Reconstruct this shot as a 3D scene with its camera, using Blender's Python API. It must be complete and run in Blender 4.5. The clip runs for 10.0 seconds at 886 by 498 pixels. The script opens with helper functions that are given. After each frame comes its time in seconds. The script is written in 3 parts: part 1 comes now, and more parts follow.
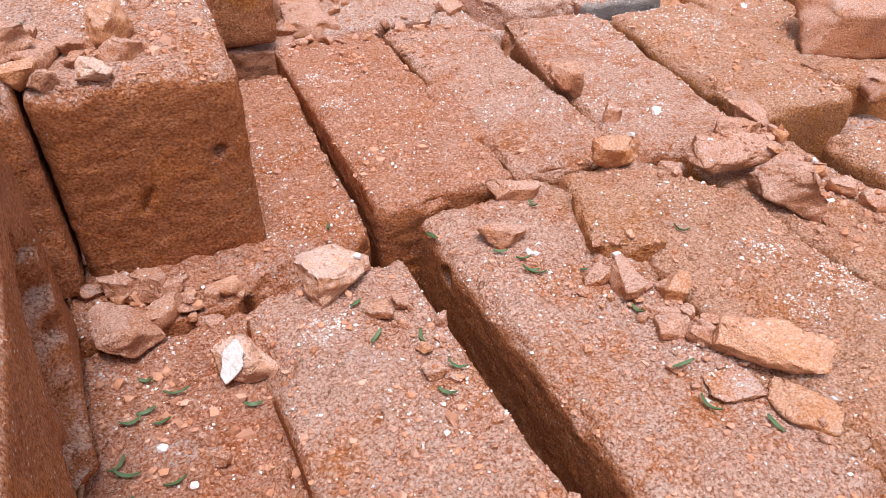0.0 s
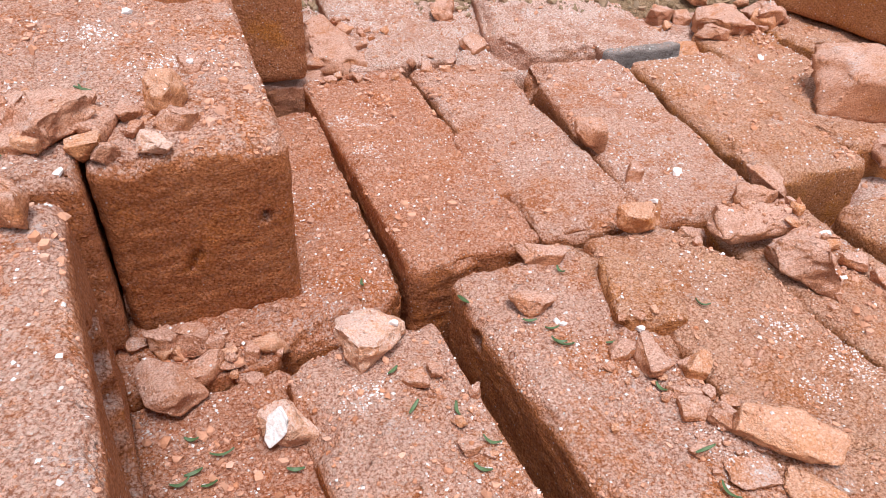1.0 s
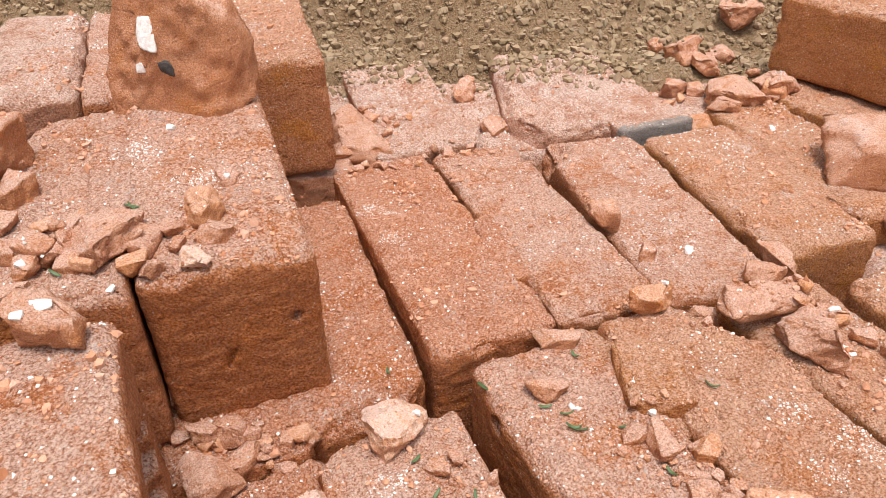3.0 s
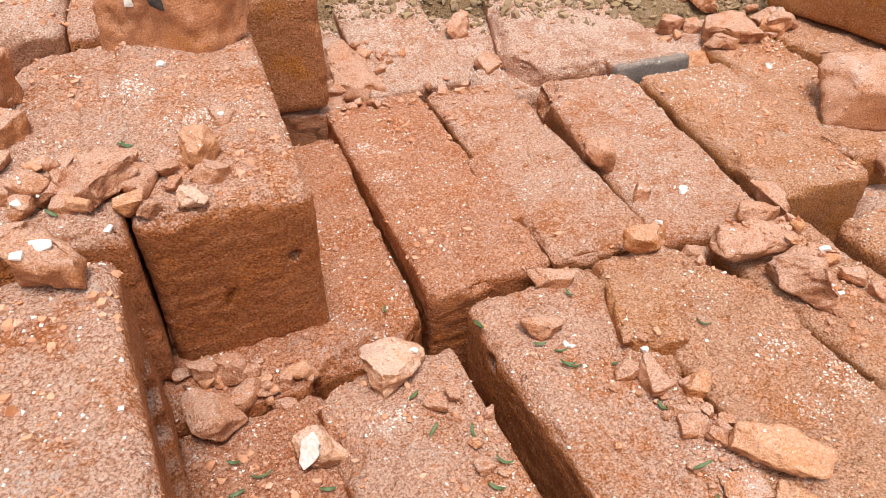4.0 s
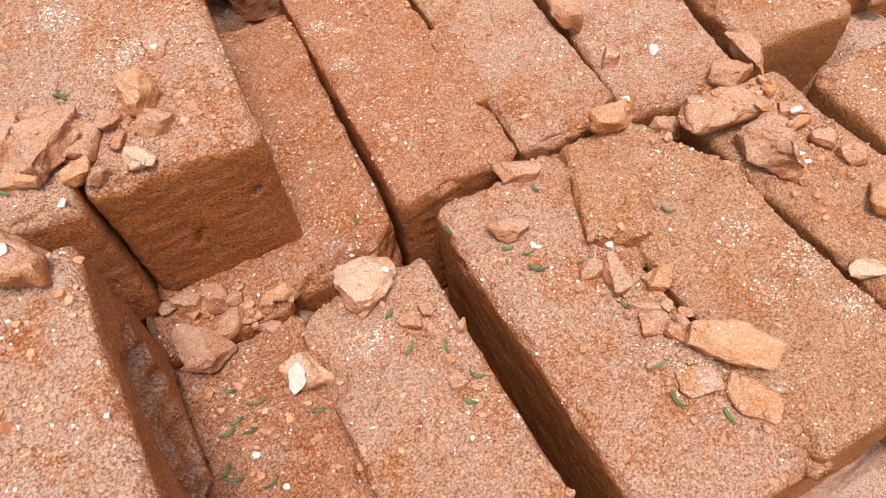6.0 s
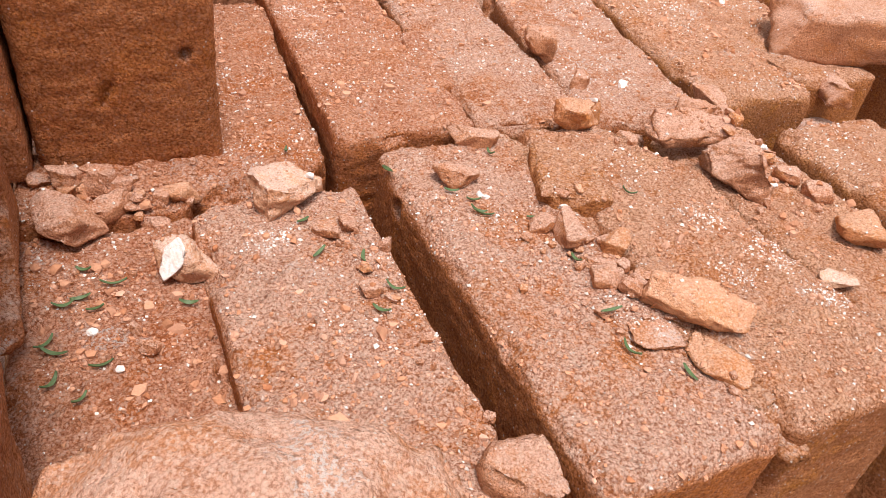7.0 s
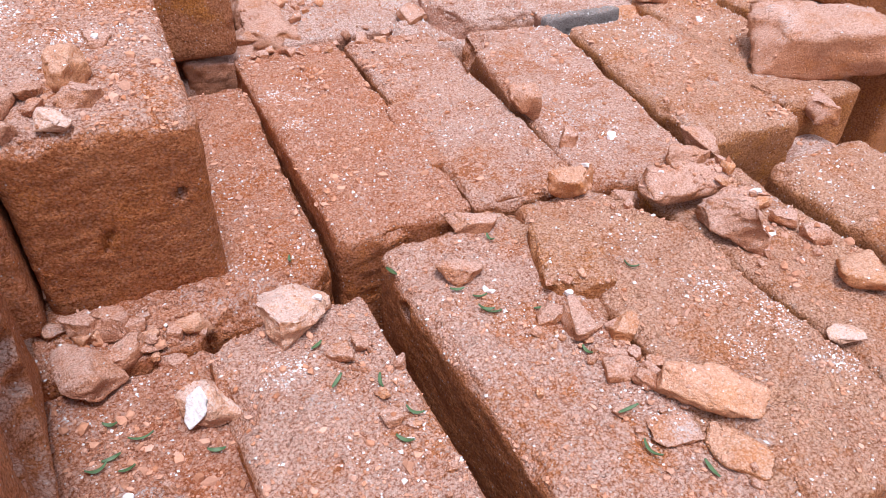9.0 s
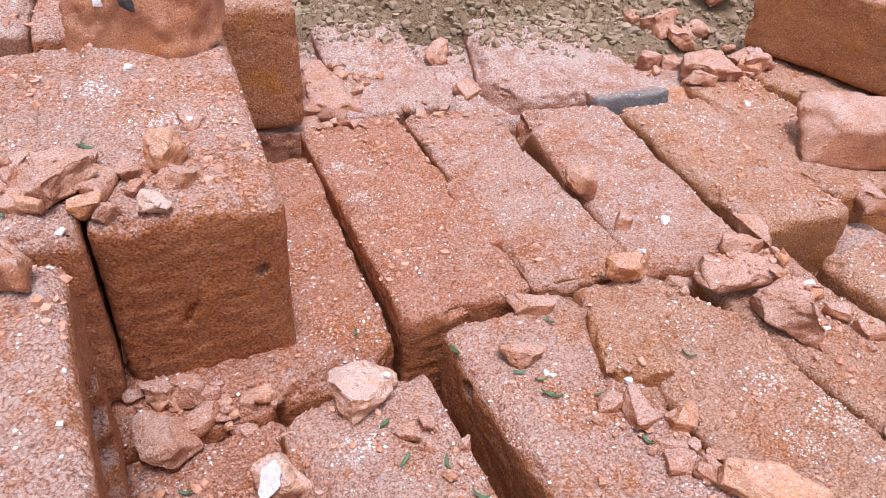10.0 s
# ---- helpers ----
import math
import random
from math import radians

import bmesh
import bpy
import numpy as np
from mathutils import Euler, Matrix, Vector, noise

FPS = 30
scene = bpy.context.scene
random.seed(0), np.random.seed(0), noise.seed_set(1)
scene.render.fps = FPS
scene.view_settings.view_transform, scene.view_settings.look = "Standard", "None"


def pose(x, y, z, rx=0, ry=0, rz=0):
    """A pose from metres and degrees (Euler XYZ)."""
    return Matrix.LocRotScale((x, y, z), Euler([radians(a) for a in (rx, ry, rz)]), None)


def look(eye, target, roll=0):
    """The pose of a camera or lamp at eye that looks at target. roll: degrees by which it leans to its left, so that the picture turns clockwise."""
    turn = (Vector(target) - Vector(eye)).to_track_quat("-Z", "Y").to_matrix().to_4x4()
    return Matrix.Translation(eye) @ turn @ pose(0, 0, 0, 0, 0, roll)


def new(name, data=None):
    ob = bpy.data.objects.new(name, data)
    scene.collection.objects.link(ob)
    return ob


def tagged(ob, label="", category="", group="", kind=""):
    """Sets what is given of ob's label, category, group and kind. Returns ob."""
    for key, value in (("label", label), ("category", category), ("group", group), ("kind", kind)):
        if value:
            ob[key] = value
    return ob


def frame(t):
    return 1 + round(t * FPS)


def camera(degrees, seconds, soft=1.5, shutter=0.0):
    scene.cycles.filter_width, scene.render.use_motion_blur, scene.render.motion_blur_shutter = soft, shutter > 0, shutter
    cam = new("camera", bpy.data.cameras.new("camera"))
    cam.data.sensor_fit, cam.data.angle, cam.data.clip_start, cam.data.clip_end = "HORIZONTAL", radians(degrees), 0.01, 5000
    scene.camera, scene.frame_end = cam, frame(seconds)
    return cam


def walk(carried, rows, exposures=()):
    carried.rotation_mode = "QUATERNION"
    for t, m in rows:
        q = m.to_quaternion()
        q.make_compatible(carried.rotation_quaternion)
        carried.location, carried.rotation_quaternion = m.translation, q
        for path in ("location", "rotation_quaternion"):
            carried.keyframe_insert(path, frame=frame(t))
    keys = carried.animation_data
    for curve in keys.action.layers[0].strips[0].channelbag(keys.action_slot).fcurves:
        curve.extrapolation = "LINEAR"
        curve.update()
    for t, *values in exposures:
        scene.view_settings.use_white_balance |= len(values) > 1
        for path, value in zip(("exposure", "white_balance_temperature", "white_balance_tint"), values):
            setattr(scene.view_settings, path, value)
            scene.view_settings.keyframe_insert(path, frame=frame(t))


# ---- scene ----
cam = camera(61.65, 10.0, soft=0.5)
PATH = [
    (0, (0.0007, -0.0080, 0.4311), (-0.0000, 0.3890, 0.1272), -0.5),
    (0.3, (0.0151, -0.0088, 0.4255), (0.0239, 0.3766, 0.1071), 1.5),
    (0.5, (0.0034, -0.0079, 0.4439), (0.0097, 0.3848, 0.1344), 0.9),
    (0.7, (-0.0059, -0.0073, 0.4591), (-0.0144, 0.3925, 0.1590), 1.0),
    (1, (-0.0203, 0.0032, 0.4687), (-0.0147, 0.3958, 0.1591), 2.5),
    (1.5, (-0.0200, 0.0006, 0.4984), (-0.0414, 0.3988, 0.1967), -0.4),
    (2, (-0.0155, -0.0010, 0.5025), (-0.0399, 0.4093, 0.2178), -0.4),
    (2.2, (-0.0143, -0.0061, 0.4963), (-0.0441, 0.4081, 0.2179), -0.9),
    (3.3, (-0.0091, -0.0033, 0.5076), (-0.0284, 0.4037, 0.2178), -1.6),
    (3.5, (-0.0103, -0.0048, 0.5102), (-0.0351, 0.3974, 0.2143), -2.4),
    (4, (-0.0134, -0.0045, 0.5041), (-0.0273, 0.3821, 0.1873), -0.9),
    (4.5, (-0.0038, -0.0007, 0.5061), (-0.0177, 0.3790, 0.1811), -2.9),
    (4.7, (0.0038, -0.0023, 0.5062), (-0.0155, 0.3681, 0.1708), -4.6),
    (5, (0.0032, 0.0434, 0.5772), (-0.0311, 0.3365, 0.1735), -9.0),
    (5.2, (0.0144, 0.0518, 0.5759), (-0.0134, 0.3250, 0.1581), -7.4),
    (5.5, (0.0197, 0.0574, 0.5654), (0.0041, 0.3213, 0.1410), -7.4),
    (5.7, (0.0149, 0.0537, 0.5648), (-0.0108, 0.3147, 0.1392), -9.7),
    (6.8, (0.0051, -0.0091, 0.4421), (0.0228, 0.3680, 0.1143), 5.5),
    (7, (0.0082, -0.0263, 0.4174), (0.0330, 0.3641, 0.1059), 8.6),
    (7.5, (0.0037, -0.0293, 0.4297), (0.0265, 0.3685, 0.1277), 7.0),
    (8, (0.0043, -0.0235, 0.4459), (0.0197, 0.3732, 0.1419), 3.9),
    (8.5, (0.0048, -0.0222, 0.4438), (0.0243, 0.3790, 0.1460), 5.4),
    (9, (0.0031, 0.0045, 0.4632), (0.0267, 0.3876, 0.1428), 1.9),
    (9.5, (-0.0088, 0.0020, 0.4736), (0.0054, 0.4010, 0.1727), 3.3),
    (10, (-0.0188, 0.0044, 0.4845), (-0.0112, 0.4076, 0.1889), 2.8),
]
EXPOSURES = [(0, 0.62, 5900, 13), (2, 0.64, 5950, 9), (3.5, 0.66, 6500, 7), (4.5, 0.65, 6750, 7), (5.5, 0.60, 6950, 7), (7, 0.64, 6650, 12), (8, 0.66, 5900, 13), (9, 0.66, 5500, 14), (10, 0.66, 5350, 13)]
walk(cam, [(t, look(eye, target, roll)) for t, eye, target, roll in PATH], EXPOSURES)

# ---- light ----
world = bpy.data.worlds.new("overcast_sky")
scene.world = world
world.use_nodes = True
wn, wl = world.node_tree.nodes, world.node_tree.links
sky = wn.new("ShaderNodeTexSky")
sky.sky_type, sky.sun_disc = "NISHITA", False
sky.sun_elevation, sky.sun_rotation = radians(78), radians(162)
sky.air_density, sky.dust_density = 1.0, 4.0
cloud = wn.new("ShaderNodeHueSaturation")
cloud.inputs["Saturation"].default_value = 0.25
wl.new(sky.outputs[0], cloud.inputs["Color"])
wl.new(cloud.outputs[0], wn["Background"].inputs["Color"])
wn["Background"].inputs["Strength"].default_value = 0.15
sun = new("sun", bpy.data.lights.new("sun", "SUN"))
sun.data.energy, sun.data.angle, sun.data.color = 1.9, radians(16), (1.0, 0.96, 0.91)
sun.matrix_world = look((0.10, -0.30, 1.5), (0, 0, 0))


# ---- materials ----
def mix(n, l, fac, a, b):
    """A colour mix; fac, a and b are sockets or values."""
    m = n.new("ShaderNodeMix")
    m.data_type = "RGBA"
    for socket, value in ((m.inputs[0], fac), (m.inputs[6], a), (m.inputs[7], b)):
        if isinstance(value, bpy.types.NodeSocket):
            l.new(value, socket)
        else:
            socket.default_value = value if isinstance(value, float) else (*value, 1)
    return m.outputs[2]


def ramp(n, l, socket, lo, hi):
    m = n.new("ShaderNodeMapRange")
    m.inputs[1].default_value, m.inputs[2].default_value = lo, hi
    l.new(socket, m.inputs[0])
    return m.outputs[0]


def grain(n, l, where, scale, detail=4.0, rough=0.6):
    t = n.new("ShaderNodeTexNoise")
    t.inputs["Scale"].default_value, t.inputs["Detail"].default_value, t.inputs["Roughness"].default_value = scale, detail, rough
    l.new(where, t.inputs["Vector"])
    return t.outputs[0]


def times(n, l, a, b, op="MULTIPLY"):
    m = n.new("ShaderNodeMath")
    m.operation = op
    for socket, value in ((m.inputs[0], a), (m.inputs[1], b)):
        if isinstance(value, bpy.types.NodeSocket):
            l.new(value, socket)
        else:
            socket.default_value = value
    return m.outputs[0]


def earthy(name, low, high, rust, dust, dusty=0.75, speck=0.85, bump=1.0, size=1.0, grain_shade=1.0):
    """Fired clay or soil: two tones in patches, rusty stains, settled dust on what faces up, pale grains, sandy relief."""
    mat = bpy.data.materials.new(name)
    mat.use_nodes = True
    n, l = mat.node_tree.nodes, mat.node_tree.links
    shader = n["Principled BSDF"]
    shader.inputs["Roughness"].default_value = 0.93
    shader.inputs["Specular IOR Level"].default_value = 0.08
    where = n.new("ShaderNodeTexCoord").outputs["Object"]
    info = n.new("ShaderNodeObjectInfo")
    shift = n.new("ShaderNodeVectorMath")
    shift.operation = "ADD"
    l.new(where, shift.inputs[0])
    spread = n.new("ShaderNodeVectorMath")
    spread.operation = "SCALE"
    spread.inputs[0].default_value = (3.1, 1.7, 2.3)
    l.new(info.outputs["Random"], spread.inputs["Scale"])
    l.new(spread.outputs[0], shift.inputs[1])
    where = shift.outputs[0]
    patch = ramp(n, l, grain(n, l, where, 24 / size, 7, 0.72), 0.38, 0.62)
    colour = mix(n, l, patch, low, high)
    stain = ramp(n, l, grain(n, l, where, 30 / size, 5, 0.65), 0.53, 0.66)
    colour = mix(n, l, times(n, l, stain, 0.85), colour, rust)
    colour = mix(n, l, times(n, l, info.outputs["Random"], 0.4), colour, rust)
    geo = n.new("ShaderNodeNewGeometry")
    split = n.new("ShaderNodeSeparateXYZ")
    l.new(geo.outputs["Normal"], split.inputs[0])
    lie = ramp(n, l, split.outputs[2], 0.2, 0.85)
    sand = grain(n, l, where, 860 / size, 4, 0.75)
    grit = grain(n, l, where, 300 / size, 5, 0.72)
    cells = n.new("ShaderNodeTexVoronoi")
    cells.inputs["Scale"].default_value = 850 / size
    l.new(where, cells.inputs["Vector"])
    # dust lies in clouds with a grainy edge
    cloud_ = times(n, l, grain(n, l, where, 30 / size, 6, 0.7), 0.62)
    cover = times(n, l, times(n, l, cloud_, times(n, l, grit, 0.22), "ADD"), times(n, l, sand, 0.16), "ADD")
    cover = ramp(n, l, cover, 0.420, 0.512)
    colour = mix(n, l, times(n, l, times(n, l, lie, cover), dusty), colour, dust)
    # the sand in the clay: dark grains, painted shade between them, single grains pale
    shade = (0.50 * low[0], 0.40 * low[1], 0.32 * low[2])
    colour = mix(n, l, times(n, l, ramp(n, l, sand, 0.475, 0.41), 0.75 * grain_shade), colour, shade)
    colour = mix(n, l, times(n, l, ramp(n, l, cells.outputs["Distance"], 0.5, 0.7), 0.5 * grain_shade), colour, shade)
    colour = mix(n, l, times(n, l, ramp(n, l, grit, 0.43, 0.36), 0.45 * grain_shade), colour, shade)
    bright = tuple(min(0.8, 1.15 * c) for c in dust)
    strewn = times(n, l, times(n, l, lie, 0.8), 0.2, "ADD")
    colour = mix(n, l, times(n, l, times(n, l, ramp(n, l, cells.outputs["Color"], 0.66, 0.72), 0.4), strewn), colour, bright)
    colour = mix(n, l, times(n, l, times(n, l, ramp(n, l, sand, 0.57, 0.61), 0.45), strewn), colour, bright)
    tiny = n.new("ShaderNodeTexVoronoi")
    tiny.inputs["Scale"].default_value = 460 / size
    l.new(where, tiny.inputs["Vector"])
    dot = times(n, l, tiny.outputs["Distance"], 0.2, "LESS_THAN")
    few = times(n, l, tiny.outputs["Color"], 0.72, "GREATER_THAN")
    colour = mix(n, l, times(n, l, times(n, l, dot, few), speck), colour, (0.72, 0.58, 0.5))
    # pale ash rubbed in patches
    ash = ramp(n, l, grain(n, l, where, 21 / size, 4, 0.6), 0.58, 0.68)
    ashgrain = ramp(n, l, grain(n, l, where, 520 / size, 4, 0.7), 0.51, 0.56)
    colour = mix(n, l, times(n, l, times(n, l, ash, ashgrain), times(n, l, lie, speck * 0.8)), colour, (0.7, 0.62, 0.58))
    l.new(colour, shader.inputs["Base Color"])
    lumps = grain(n, l, where, 150 / size, 3, 0.6)
    relief = times(n, l, times(n, l, lumps, 0.5), times(n, l, grit, 0.6), "ADD")
    relief = times(n, l, relief, times(n, l, sand, 0.5), "ADD")
    relief = times(n, l, relief, times(n, l, cells.outputs["Distance"], -0.14), "ADD")
    pits = ramp(n, l, grain(n, l, where, 130 / size, 3, 0.6), 0.30, 0.38)
    relief = times(n, l, relief, times(n, l, pits, 0.4), "ADD")
    b = n.new("ShaderNodeBump")
    b.inputs["Strength"].default_value, b.inputs["Distance"].default_value = bump, 0.0048 * size ** 0.5
    l.new(relief, b.inputs["Height"])
    l.new(b.outputs[0], shader.inputs["Normal"])
    return mat


brick_red = earthy("fired_clay", (0.50, 0.172, 0.0719), (0.62, 0.246, 0.109), (0.64, 0.209, 0.0491), (0.75, 0.496, 0.398))
brick_brown = earthy("browner_fired_clay", (0.50, 0.188, 0.0818), (0.62, 0.261, 0.12), (0.68, 0.261, 0.0545), (0.72, 0.445, 0.325), dusty=0.6)
brick_dusty = earthy("dusty_fired_clay", (0.50, 0.225, 0.142), (0.62, 0.313, 0.213), (0.60, 0.251, 0.12), (0.80, 0.545, 0.445), dusty=0.95)
clay = earthy("broken_clay", (0.57, 0.235, 0.125), (0.69, 0.334, 0.196), (0.68, 0.261, 0.0927), (0.76, 0.475, 0.371), size=0.7, bump=0.85, grain_shade=0.7)
peach = earthy("pale_orange_clay", (0.66, 0.293, 0.153), (0.76, 0.387, 0.218), (0.70, 0.282, 0.109), (0.79, 0.491, 0.371), dusty=0.4, size=0.7, bump=0.75, grain_shade=0.45)
brick_bare = earthy("bare_rough_clay", (0.50, 0.162, 0.0654), (0.62, 0.235, 0.104), (0.64, 0.199, 0.0436), (0.73, 0.46, 0.36), dusty=0.35)
pale = earthy("pale_clay", (0.76, 0.387, 0.229), (0.82, 0.491, 0.338), (0.76, 0.334, 0.153), (0.84, 0.585, 0.491), size=0.7, bump=0.8, grain_shade=0.45)
ochre = earthy("ochre_clay", (0.62, 0.246, 0.107), (0.72, 0.329, 0.158), (0.71, 0.266, 0.0763), (0.76, 0.465, 0.338), dusty=0.6, size=0.7, bump=0.8, grain_shade=0.6)
soil = earthy("brown_soil", (0.20, 0.125, 0.065), (0.32, 0.21, 0.12), (0.33, 0.17, 0.085), (0.38, 0.265, 0.165), dusty=0.5, speck=0.2, bump=0.9)
cinder = earthy("grey_scorched_clay", (0.32, 0.28, 0.26), (0.46, 0.41, 0.38), (0.36, 0.28, 0.24), (0.5, 0.40, 0.35), dusty=0.5, size=0.7)


def plain(name, colour, other, rough=0.8, scale=400.0, bump=0.3):
    mat = bpy.data.materials.new(name)
    mat.use_nodes = True
    n, l = mat.node_tree.nodes, mat.node_tree.links
    shader = n["Principled BSDF"]
    shader.inputs["Roughness"].default_value = rough
    where = n.new("ShaderNodeTexCoord").outputs["Object"]
    g = grain(n, l, where, scale, 5, 0.65)
    l.new(mix(n, l, ramp(n, l, g, 0.35, 0.65), colour, other), shader.inputs["Base Color"])
    b = n.new("ShaderNodeBump")
    b.inputs["Strength"].default_value, b.inputs["Distance"].default_value = bump, 0.001
    l.new(g, b.inputs["Height"])
    l.new(b.outputs[0], shader.inputs["Normal"])
    return mat


lime = plain("white_lime", (0.84, 0.82, 0.80), (0.70, 0.58, 0.52), 0.9, 450.0, 1.0)
char = plain("black_char", (0.03, 0.028, 0.027), (0.09, 0.07, 0.06), 0.9, 700.0, 0.8)
green = plain("green_leaf", (0.06, 0.105, 0.035), (0.11, 0.155, 0.06), 0.55, 300.0)


def crumbly(name, shades):
    """Loose crumbs: every crumb takes its own shade."""
    mat = bpy.data.materials.new(name)
    mat.use_nodes = True
    n, l = mat.node_tree.nodes, mat.node_tree.links
    shader = n["Principled BSDF"]
    shader.inputs["Roughness"].default_value = 0.95
    shader.inputs["Specular IOR Level"].default_value = 0.2
    geo = n.new("ShaderNodeNewGeometry")
    r = n.new("ShaderNodeValToRGB")
    l.new(geo.outputs["Random Per Island"], r.inputs[0])
    while len(r.color_ramp.elements) < len(shades):
        r.color_ramp.elements.new(0.5)
    for i, c in enumerate(shades):
        r.color_ramp.elements[i].position = i / (len(shades) - 1)
        r.color_ramp.elements[i].color = (*c, 1)
    where = n.new("ShaderNodeTexCoord").outputs["Object"]
    g = grain(n, l, where, 1200, 3, 0.6)
    l.new(mix(n, l, times(n, l, ramp(n, l, g, 0.3, 0.7), 0.3), r.outputs[0], tuple(0.5 * c for c in shades[0])), shader.inputs["Base Color"])
    return mat


crumb_clay = crumbly("clay_crumbs", [(0.48, 0.19, 0.09), (0.62, 0.33, 0.21), (0.56, 0.26, 0.145), (0.68, 0.41, 0.30), (0.52, 0.23, 0.12), (0.64, 0.36, 0.25), (0.59, 0.29, 0.17)])
crumb_lime = crumbly("lime_crumbs", [(0.80, 0.76, 0.72), (0.74, 0.64, 0.58), (0.84, 0.82, 0.8), (0.78, 0.7, 0.64)])
crumb_soil = crumbly("soil_clods", [(0.20, 0.13, 0.07), (0.37, 0.26, 0.155), (0.30, 0.20, 0.115), (0.42, 0.30, 0.19), (0.36, 0.23, 0.145), (0.33, 0.245, 0.16)])


# ---- shapes ----
def jumble(p, seed):
    """Value noise in -1..1 at the rows of p."""
    q = np.floor(p).astype(np.int64)
    f = p - q
    f = f * f * (3 - 2 * f)
    out = np.zeros(len(p))
    for i in (0, 1):
        for j in (0, 1):
            for k in (0, 1):
                h = (q[:, 0] + i) * 374761393 + (q[:, 1] + j) * 668265263 + (q[:, 2] + k) * 2147483647 + seed * 1274126177
                h = (h ^ (h >> 13)) * 1274126177 & 0x7FFFFFFF
                h = (h ^ (h >> 16)) & 0xFFFF
                wt = np.abs(1 - i - f[:, 0]) * np.abs(1 - j - f[:, 1]) * np.abs(1 - k - f[:, 2])
                out += wt * (h / 32767.5 - 1)
    return out


def rough(p, seed, *layers):
    return sum(amp * jumble(p / size + 17.3 * i, seed + i) for i, (size, amp) in enumerate(layers))


def mesh_of(name, verts, faces, material, smooth=True):
    me = bpy.data.meshes.new(name)
    me.from_pydata(verts.tolist(), [], faces.tolist())
    me.polygons.foreach_set("use_smooth", [smooth] * len(me.polygons))
    me.materials.append(material)
    me.update()
    return me


def box_lattice(counts):
    """The surface of a box cut into counts cells: points in -1..1 and quads."""
    points, quads, base = [], [], 0
    for axis in range(3):
        a, b = [i for i in range(3) if i != axis]
        for side in (0, counts[axis]):
            ia, ib = np.meshgrid(np.arange(counts[a] + 1), np.arange(counts[b] + 1), indexing="ij")
            g = np.zeros((ia.size, 3), int)
            g[:, axis], g[:, a], g[:, b] = side, ia.ravel(), ib.ravel()
            k = np.arange(ia.size).reshape(ia.shape) + base
            q = np.stack([k[:-1, :-1], k[1:, :-1], k[1:, 1:], k[:-1, 1:]], -1).reshape(-1, 4)
            if (side == 0) != (axis == 1):
                q = q[:, ::-1]
            points.append(g), quads.append(q)
            base += ia.size
    points, quads = np.concatenate(points), np.concatenate(quads)
    u, back = np.unique(points, axis=0, return_inverse=True)
    return 2 * u / np.array(counts) - 1, back.ravel()[quads]


SUPPORT = []  # vertices and faces of what others lie on


def brick(label, x, y, turn, length, width, top, bottom, material=None, pitch=0.0, roll=0.0, cell=0.0026, round_=0.006, cuts=(), dents=(), wear=1.0, end=None, name="brick", group="fired bricks stacked on edge"):
    """A hand-moulded brick. (x, y): the corner at its near left, turn: the way of its length, in degrees.
    cuts: planes (point, way) in parts of the half sizes that break a corner off; dents: (point, radius, depth)."""
    brick.count += 1
    seed = brick.count * 31
    chips = np.random.default_rng(seed)
    half = np.array([width, length, top - bottom]) / 2
    lat, quads = box_lattice([max(4, round(2 * h / cell)) for h in half])
    p = lat * half
    r = round_ * (1 + 0.45 * jumble(p / 0.03, seed + 5))[:, None]
    inner = np.clip(p, -(half - r), half - r)
    d = p - inner
    d /= np.maximum(np.linalg.norm(d, axis=1), 1e-9)[:, None]
    p = inner + d * r
    for point, way in cuts:
        c, w = np.array(point) * half, np.array(way) / np.linalg.norm(way)
        over = (p - c) @ w + rough(p, seed + 9, (0.02, 0.003), (0.007, 0.0015))
        p -= np.maximum(over, 0)[:, None] * w
    for point, radius, depth in dents:
        c = np.array(point) * half
        e = np.linalg.norm(p - c, axis=1) + rough(p, seed + 3, (0.008, radius * 0.25))
        p -= d * (depth * np.clip(1 - e / radius, 0, 1) ** 0.6)[:, None]
    for _ in range(22):
        c = (chips.uniform(-1, 1, 3) * 1.0)
        k = chips.permutation(3)[:2]
        c[k] = np.sign(c[k])
        c[2] = abs(c[2]) if 2 in k else c[2]
        radius = chips.uniform(0.003, 0.009)
        e = np.linalg.norm(p - c * half, axis=1) + rough(p, seed + 4, (0.006, radius * 0.3))
        p -= d * (0.5 * radius * np.clip(1 - e / radius, 0, 1))[:, None]
    calm = np.where(d[:, 2] > 0.5, 1.0, 0.35)
    p += (d * calm[:, None]) * rough(p, seed, (0.07, 0.0016 * wear), (0.022, 0.0013 * wear), (0.009, 0.0009 * wear), (0.0045, 0.0009 * wear), (0.0032, 0.0007 * wear))[:, None]
    p[:, 0] += rough(p[:, 1:2] * [1, 0, 0], seed + 7, (0.06, 0.0012))
    me = mesh_of(name, p, quads, material or brick_red)
    if end:
        me.materials.append(end)
        me.polygons.foreach_set("material_index", (p[quads][:, :, 1].max(1) < 0.008 - half[1]).astype(int))
    a = radians(turn)
    ahead, right = np.array([math.cos(a), math.sin(a)]), np.array([math.sin(a), -math.cos(a)])
    cx, cy = np.array([x, y]) + ahead * length / 2 + right * width / 2
    ob = new(name, me)
    ob.matrix_world = pose(cx, cy, (top + bottom) / 2, pitch, roll, turn - 90)
    m = np.array(ob.matrix_world)
    SUPPORT.append((p @ m[:3, :3].T + m[:3, 3], quads))
    return tagged(ob, label, "brick", group)


brick.count = 0

